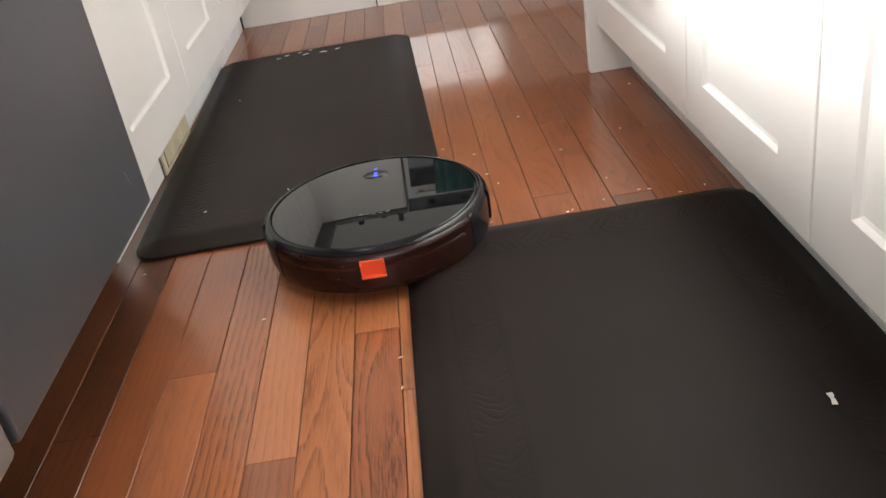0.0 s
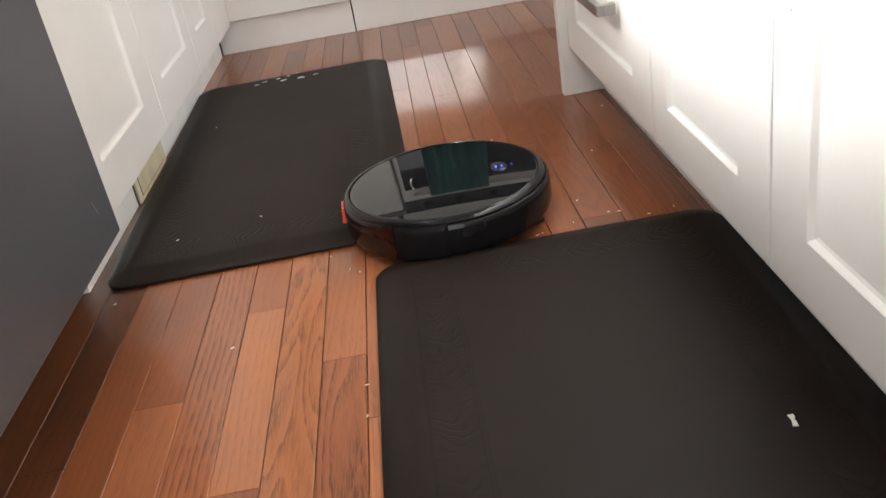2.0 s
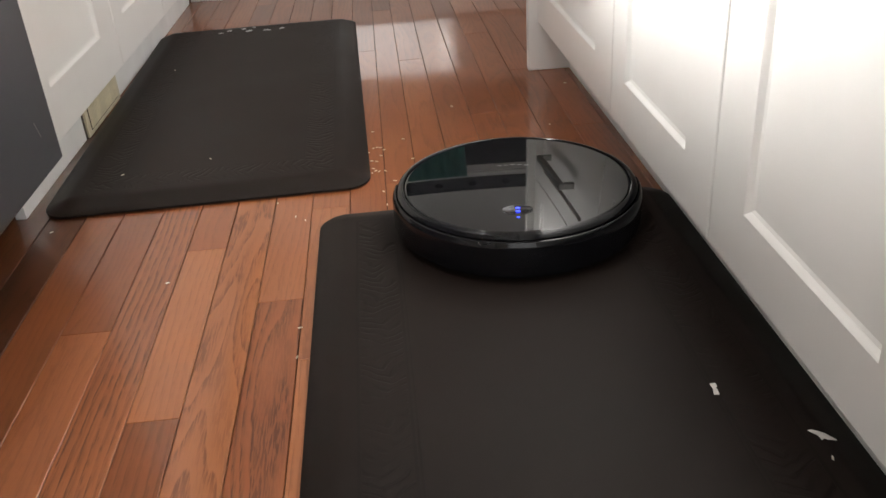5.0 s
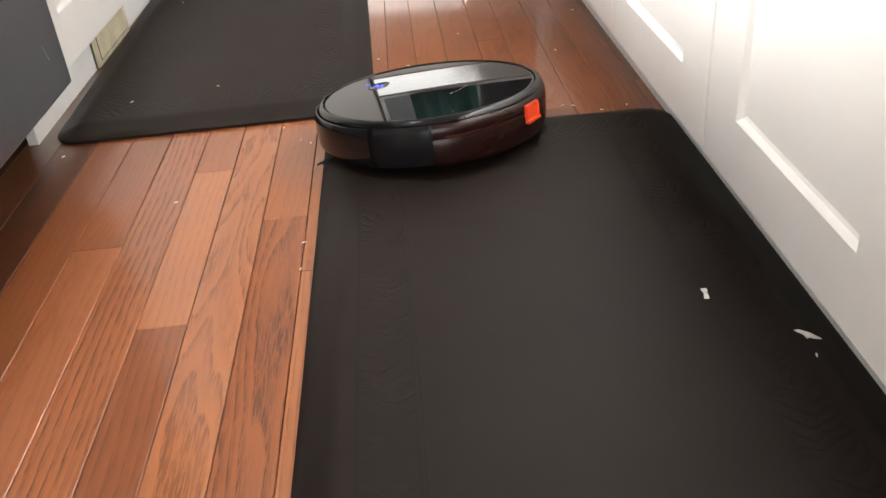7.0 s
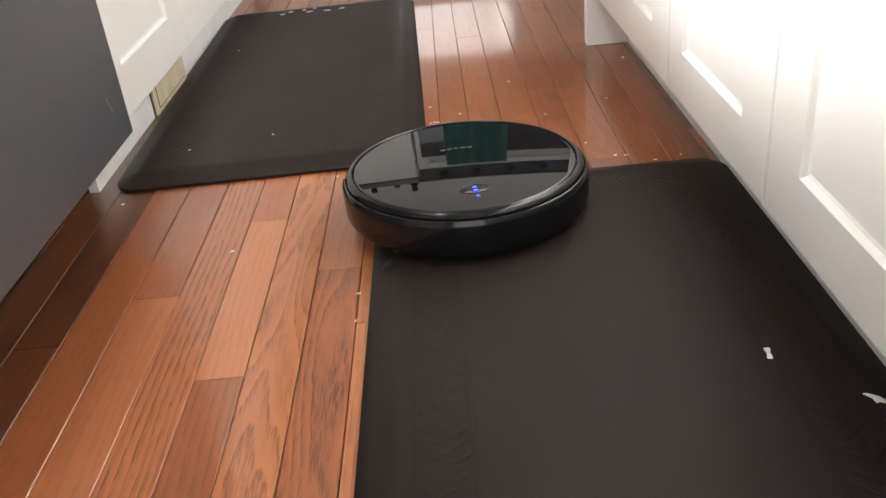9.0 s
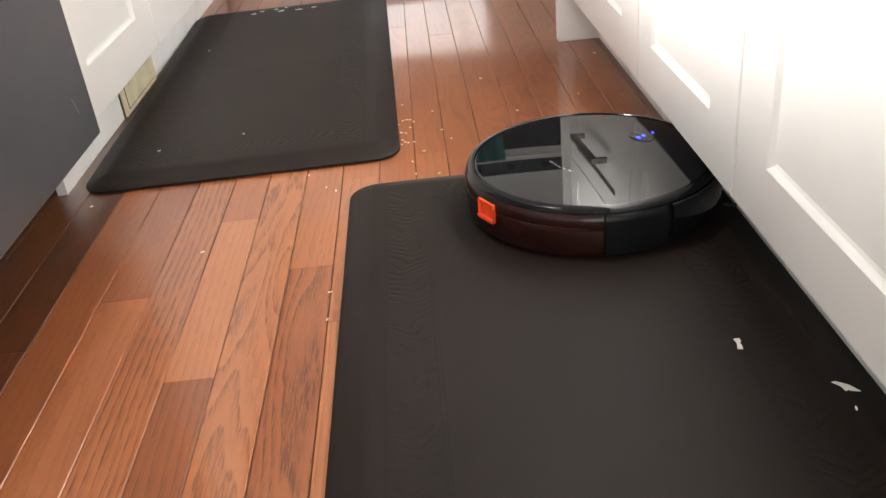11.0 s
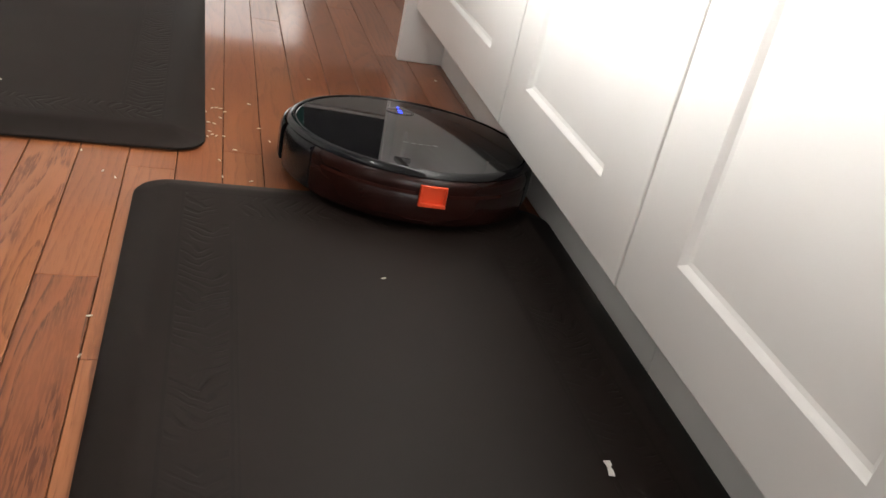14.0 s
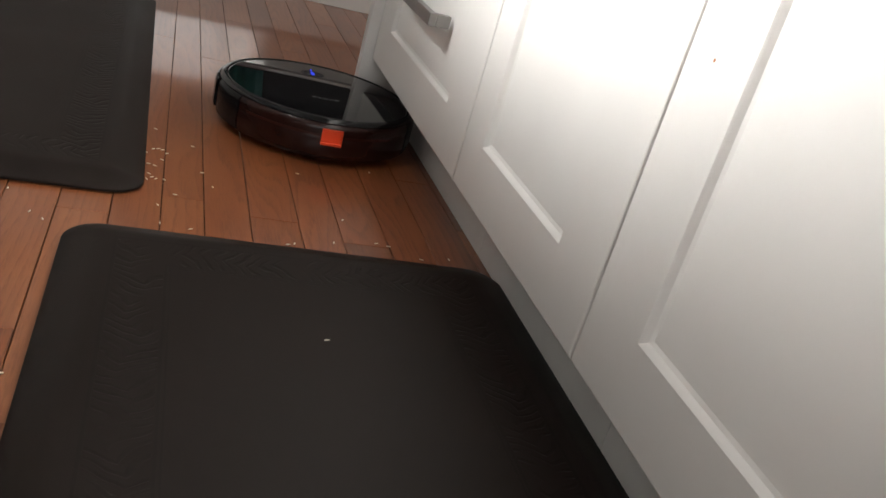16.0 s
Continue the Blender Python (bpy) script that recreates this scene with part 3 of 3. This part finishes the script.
for i, (h, up) in enumerate(((0.0050, 0.004), (0.0034, 0.0), (0.0034, -0.002), (0.0030, 0.0), (0.0050, 0.003))):
    x = -0.019 + i * 0.0092
    part("printed_mark", box(x, x + 0.0060, -0.050 + up * 0.4 - h * 0.22, -0.050 + up * 0.4 + h * 0.22, 0.07115, 0.07150), MARK, lid, "pale printed bar")
# catch: an orange frame round a sunk orange finger well
catch = bmesh.new()
for x0, x1, z0, z1, y in ((-0.0158, 0.0158, 0.0562, 0.0588, -0.1620), (-0.0158, 0.0158, 0.0345, 0.0385, -0.1648), (-0.0158, -0.0132, 0.0385, 0.0562, -0.1630), (0.0132, 0.0158, 0.0385, 0.0562, -0.1630)):
    add_box(catch, x0, x1, y, -0.1535, z0, z1, 0.0007)
add_box(catch, -0.0132, 0.0132, -0.1603, -0.1540, 0.0380, 0.0565)
part("bin_catch", catch, ORANGE, dust_bin, "orange plastic catch")
for a0, a1 in ((221, 263), (277, 319)):
    part("trim_groove", lathe([(0.1592, 0.0450), (0.1602, 0.0455), (0.1602, 0.0492), (0.1592, 0.0497), (0.1592, 0.0450)], 30, (a0, a1)), REDDISH, dust_bin, "glossy reddish groove", smooth=True)
for x in (-0.112, 0.112):
    w = lathe([(0.0, -0.009), (0.029, -0.009), (0.0325, -0.006), (0.0325, 0.006), (0.029, 0.009), (0.0, 0.009)], 32)
    bmesh.ops.rotate(w, cent=(0, 0, 0), matrix=Euler((0, radians(90), 0)).to_matrix(), verts=w.verts)
    bmesh.ops.translate(w, vec=(x, 0.0, 0.0325), verts=w.verts)
    part("wheel", w, RUBBER, robot, smooth=True)
w = lathe([(0.0, -0.008), (0.010, -0.008), (0.011, 0.0), (0.010, 0.008), (0.0, 0.008)], 24)
bmesh.ops.rotate(w, cent=(0, 0, 0), matrix=Euler((0, radians(90), 0)).to_matrix(), verts=w.verts)
bmesh.ops.translate(w, vec=(0, 0.112, 0.011), verts=w.verts)
part("caster", w, RUBBER, robot, smooth=True)


def side_brush(x, y):
    """Three splayed bristle tufts on a hub under the front of the body."""
    bm = lathe([(0.0, 0.004), (0.010, 0.004), (0.012, 0.0), (0.010, -0.004), (0.0, -0.004)], 16)
    for k in range(3):
        a = radians(120 * k)
        for j in range(4):
            b = a + (j - 1.5) * 0.06
            s = box(0.008, 0.046 + 0.004 * math.sin(j * 2), -0.0004, 0.0004, -0.0036 - 0.0012, -0.0024 - 0.0006)
            bmesh.ops.rotate(s, cent=(0, 0, 0), matrix=Euler((0, 0, b)).to_matrix(), verts=s.verts)
            me = bpy.data.meshes.new("tuft")
            s.to_mesh(me)
            s.free()
            bm.from_mesh(me)
            bpy.data.meshes.remove(me)
    ob = part("side_brush", bm, BRISTLE, robot, "grey bristle side brush")
    ob.location = (x, y, 0.0075)
    return ob


BRUSHES = [(side_brush(-0.100, 0.092), -0.100, 0.092), (side_brush(0.100, 0.092), 0.100, 0.092)]


# ---------------------------------------------------------------- crumbs
def grain_mesh():
    bm = bmesh.new()
    bmesh.ops.create_icosphere(bm, subdivisions=1, radius=1)
    bmesh.ops.scale(bm, vec=(0.0034, 0.0011, 0.0009), verts=bm.verts)
    return bm


first = tagged(part("rice_grain", grain_mesh(), GRAIN, smooth=True), "pale dry rice grain lying loose", "crumb", group="spilled rice grains")
rng = random.Random(4)
SPOTS = [(-0.826, 0.384, 0), (-0.190, 0.358, 0), (-0.182, 0.362, 0), (-0.624, 0.199, 0), (-0.447, 0.063, 0), (-0.447, 0.005, 0), (-0.321, 0.457, 0), (-0.361, 0.584, 0),
         (-0.62, 0.573, 1), (-0.755, 0.537, 1), (-0.778, 1.124, 1), (-0.352, 0.600, 0), (-0.346, 0.603, 0), (-0.340, 0.601, 0), (-0.334, 0.590, 0), (-0.356, 0.545, 0),
         (-0.348, 0.541, 0), (-0.340, 0.565, 0), (-0.354, 0.512, 0), (-0.350, 0.502, 0), (-0.345, 0.498, 0), (-0.356, 0.494, 0), (-0.335, 0.499, 0), (-0.352, 0.680, 0), (-0.300, 0.632, 0), (-0.288, 0.540, 0),
         (-0.275, 0.497, 0), (-0.340, 0.420, 0), (-0.336, 0.372, 0), (-0.302, 0.366, 0), (-0.132, 0.378, 0), (-0.075, 0.392, 0), (-0.060, 0.388, 0), (-0.022, 0.362, 0), (0.018, 0.372, 0), (-0.11, 0.45, 0),
         (-0.155, 0.59, 0), (-0.04, 0.64, 0), (-0.20, 0.78, 0), (0.035, 0.86, 0), (-0.50, 0.412, 0), (-0.47, 0.36, 0), (-0.455, 0.345, 0), (0.025, -0.251, 1)]
for i, (x, y, on) in enumerate(SPOTS):
    m = pose(x, y, 0.0013 + (MAT_H if on else 0), 0, 0, rng.uniform(0, 180))
    if i == 0:
        first.matrix_world = m
    else:
        copy_thing(first, m)


dragged = copy_thing(first, pose(-0.178, 0.126, MAT_H + 0.0013, 0, 0, 20))


def scrap(label, x, y, outline, turn):
    """A thin torn scrap, slightly curled, lying on the near mat."""
    bm = bmesh.new()
    lo = [bm.verts.new((a, b, 0.0004 + 0.05 * a * a)) for a, b in outline]
    hi = [bm.verts.new((a, b, 0.0014 + 0.05 * a * a)) for a, b in outline]
    bm.faces.new(list(reversed(lo)))
    bm.faces.new(hi)
    for i in range(len(lo)):
        j = (i + 1) % len(lo)
        bm.faces.new((lo[i], lo[j], hi[j], hi[i]))
    ob = part("paper_scrap", bm, PAPER)
    ob.matrix_world = pose(x, y, MAT_H + 0.0006, 0, 0, turn)
    return tagged(ob, label, "scrap")


scrap("small white torn scrap lying on the near mat", -0.038, -0.145, ((-0.003, -0.008), (0.002, -0.0085), (0.0022, -0.002), (0.0012, 0.001), (0.003, 0.004), (0.0025, 0.0085), (-0.003, 0.008), (-0.0015, 0.001)), -6)
scrap("curled pale onion-skin scrap on the near mat", 0.030, -0.223, ((-0.012, 0.005), (-0.008, 0.006), (0.0015, 0.003), (0.0105, -0.0045), (0.003, -0.0045), (0.001, -0.0035), (-0.0015, -0.006), (-0.0045, 0.0)), -18)

# water drops by the sink mat's far edge, whitened to imitate glints
GLINT_WATER = material("glint_white_water", (0.9, 0.92, 0.92), 0.02, vary=0.02)
GLINT_WATER.node_tree.nodes["Principled BSDF"].inputs["Transmission Weight"].default_value = 0.55
GLINT_WATER.node_tree.nodes["Principled BSDF"].inputs["IOR"].default_value = 1.33
rng = random.Random(9)
for i in range(14):
    on = i % 2 == 0
    bm = bmesh.new()
    bmesh.ops.create_uvsphere(bm, u_segments=20, v_segments=8, radius=1)
    w = rng.uniform(0.0025, 0.0075)
    bmesh.ops.scale(bm, vec=(w * 2.0, w * 0.9, 0.0014), verts=bm.verts)
    for v in bm.verts:
        v.co.y += 0.25 * w * math.sin(v.co.x / w * 2 + i)
    drop = part("water_drop", bm, GLINT_WATER, smooth=True)
    drop.matrix_world = pose(rng.uniform(-0.72, -0.53), rng.uniform(1.425, 1.468) if on else rng.uniform(1.520, 1.550), MAT_H + 0.0010 if on else 0.0010, 0, 0, rng.uniform(-30, 30))
    tagged(drop, "flat water drop whitened like a glint beside the sink mat", "water drop", group="water drops")

# ---------------------------------------------------------------- oak boards
BOARD = 0.0563
SEAMS = [-0.8445, -0.788, -0.731, -0.671, -0.614, -0.560, -0.503, -0.447, -0.391, -0.336, -0.286, -0.231, -0.170, -0.118, -0.058, 0.0]
while SEAMS[0] > -0.97:
    SEAMS.insert(0, SEAMS[0] - BOARD)
while SEAMS[-1] < 1.20:
    SEAMS.append(SEAMS[-1] + BOARD)


def plank_mesh(width, length):
    """A board with a small chamfer all round; its face looks up from z = 0."""
    w, c, cy = width / 2 - 0.0004, 0.0008, 0.0004
    h = length / 2 - 0.0002
    bm = bmesh.new()
    corners = ((-1, -1), (1, -1), (1, 1), (-1, 1))
    lo = [bm.verts.new((p * w, q * h, -0.016)) for p, q in corners]
    mid = [bm.verts.new((p * w, q * h, -c)) for p, q in corners]
    hi = [bm.verts.new((p * (w - c), q * (h - cy), 0)) for p, q in corners]
    for a, b in ((lo, mid), (mid, hi)):
        for i in range(4):
            bm.faces.new((a[i], a[(i + 1) % 4], b[(i + 1) % 4], b[i]))
    bm.faces.new(hi)
    bm.faces.new(list(reversed(lo)))
    me = bpy.data.meshes.new("plank")
    bm.to_mesh(me)
    bm.free()
    me.materials.append(OAK)
    return me


# boards by the seam on their low side, counted along SEAMS from -0.8445: far end, tone, straightness, boldness of the grain
LAID = {
    # low tones of boards -3 to 0 paint in the dishwasher's shade
    -3: [(0.70, 0.05, 0.5, 0.4)],
    -2: [(1.10, 0.06, 0.5, 0.4)],
    -1: [(0.90, 0.08, 0.5, 0.4)],
    0: [(0.011, 0.13, 0.4, 0.6), (1.20, 0.06, 0.3, 0.5)],
    1: [(0.95, 0.40, 0.6, 0.25)],
    2: [(0.099, 0.60, 0.1, 0.30), (0.90, 0.42, 0.5, 0.3)],
    3: [(0.95, 0.64, 1.0, 1.0)],
    4: [(-0.079, 0.42, 0.9, 0.55), (0.284, 0.84, 0.9, 0.35), (1.10, 0.58, 0.5, 0.3)],
    5: [(1.30, 0.80, 0.0, 0.8)],
    6: [(0.130, 0.52, 0.5, 1.0), (0.90, 0.68, 0.4, 0.35)],
    7: [(0.002, 0.80, 0.7, 0.5), (0.383, 0.74, 0.5, 0.4), (1.50, 0.62, 0.3, 0.35)],
    8: [(1.22, 0.60, 0.4, 0.3)],
    9: [(0.452, 0.66, 0.3, 0.4), (1.62, 0.55, 0.5, 0.25)],
    10: [(1.12, 0.58, 0.2, 0.35)],
    11: [(0.425, 0.52, 0.3, 0.4), (1.48, 0.50, 0.1, 0.35)],
    12: [(0.730, 0.50, 0.1, 0.45), (1.85, 0.40, 0.4, 0.3)],
    13: [(0.386, 0.36, 0.5, 0.4), (1.30, 0.48, 0.2, 0.4)],
    14: [(0.98, 0.46, 0.1, 0.5)],
}
rng = random.Random(11)
CUT = {}
for col, (x0, x1) in enumerate(zip(SEAMS, SEAMS[1:])):
    rows, y = list(LAID.get(col - SEAMS.index(-0.8445), ())), -0.95
    while y < 2.04:
        if rows:
            end, tone, straight, bold = rows.pop(0)
        else:
            end = y + rng.choice((0.56, 0.72, 0.86, 1.02, 1.18))
            tone, straight, bold = rng.uniform(0.36, 0.62), rng.uniform(0.0, 0.9), rng.uniform(0.25, 0.5)
        if end > 1.85:
            end = 2.05
        size = round(x1 - x0, 4), round(end - y, 3)
        if size not in CUT:
            CUT[size] = plank_mesh(*size)
        ob = new("plank", CUT[size])
        ob.parent = floor
        ob.matrix_basis = pose((x0 + x1) / 2, (y + end) / 2, rng.uniform(-0.0003, 0.0))
        ob.color = (tone, straight, bold, 1)
        y = end


# ---------------------------------------------------------------- what moves
# seconds, x, y, height, heading, lean about x, lean about y
ROBOT = [
    (0, -0.464, 0.351, 0.005, -2, -0.6, -0.2),
    (0.5, -0.449, 0.389, 0.006, -23, -0.2, -0.2),
    (1, -0.412, 0.437, 0.010, -55, 0.3, -0.6),
    (1.5, -0.366, 0.457, 0.002, -88, -0.5, -0.3),
    (2, -0.310, 0.468, 0.001, -88, -0.4, -0.1),
    (2.5, -0.246, 0.472, 0.000, -94, -0.5, 0.4),
    (3, -0.245, 0.477, 0.000, -138, -0.7, -0.1),
    (3.2, -0.248, 0.457, 0.001, -158, -0.9, 0.0),
    (4.2, -0.215, 0.345, 0.006, -178, 1.5, 0.5),
    (5.3, -0.158, 0.232, 0.008, -203, -0.3, 0.1),
    (5.5, -0.162, 0.252, 0.008, -222, -0.5, 0.1),
    (6, -0.166, 0.258, 0.006, -266, -0.9, 0.1),
    (6.5, -0.206, 0.275, 0.007, -304, -4.0, -2.0),
    (7, -0.274, 0.310, 0.007, -307, -7.0, -2.5),
    (7.5, -0.291, 0.326, 0.006, -307, -7.0, -2.4),
    (8, -0.295, 0.329, 0.007, -244, -6.0, -1.2),
    (8.5, -0.319, 0.302, 0.006, -206, -4.0, -1.2),
    (8.7, -0.321, 0.265, 0.007, -193, -0.8, 0.0),
    (9.7, -0.225, 0.225, 0.009, -128, -0.6, 0.4),
    (10.8, -0.131, 0.188, 0.010, -62, -0.5, 0.6),
    (11, -0.112, 0.195, 0.009, -61, -0.6, 0.6),
    (11.5, -0.103, 0.203, 0.009, -59, -0.7, 0.6),
    (12, -0.108, 0.199, 0.009, -31, -0.8, 0.4),
    (12.5, -0.107, 0.209, 0.010, -5, -1.8, 0.3),
    (13, -0.109, 0.250, 0.011, -1, -6.5, 1.2),
    (13.5, -0.108, 0.325, 0.008, 0, -7.5, 1.2),
    (14, -0.111, 0.392, 0.004, -1, -4.4, 1.5),
    (14.5, -0.109, 0.488, 0.000, -1, -0.5, 0.0),
    (15, -0.106, 0.595, 0.000, -1, -0.4, 0.0),
    (15.5, -0.108, 0.691, 0.000, 0, -0.3, 0.0),
    (16, -0.111, 0.796, 0.000, 1, -0.2, 0.0),
]


def motions():
    walk(robot, [(t, pose(x, y, z, lx, ly, 0) @ pose(0, 0, 0, 0, 0, h)) for t, x, y, z, h, lx, ly in ROBOT])
    # a grain that the brushes drag along until it is left on the near mat
    under = [(t, pose(x, y, 0.0013 + min(z * 2, MAT_H), 0, 0, 20)) for t, x, y, z, *_ in ROBOT if t < 12]
    walk(dragged, under + [(t, pose(-0.178, 0.126, MAT_H + 0.0013, 0, 0, 20)) for t in (12.7, 13.0, 16.0)])
    for k, (brush, x, y) in enumerate(BRUSHES):
        turn = 78 if k else -78
        walk(brush, [(i / 10, pose(x, y, 0.0075, 0, 0, turn * i)) for i in range(161)])


motions()
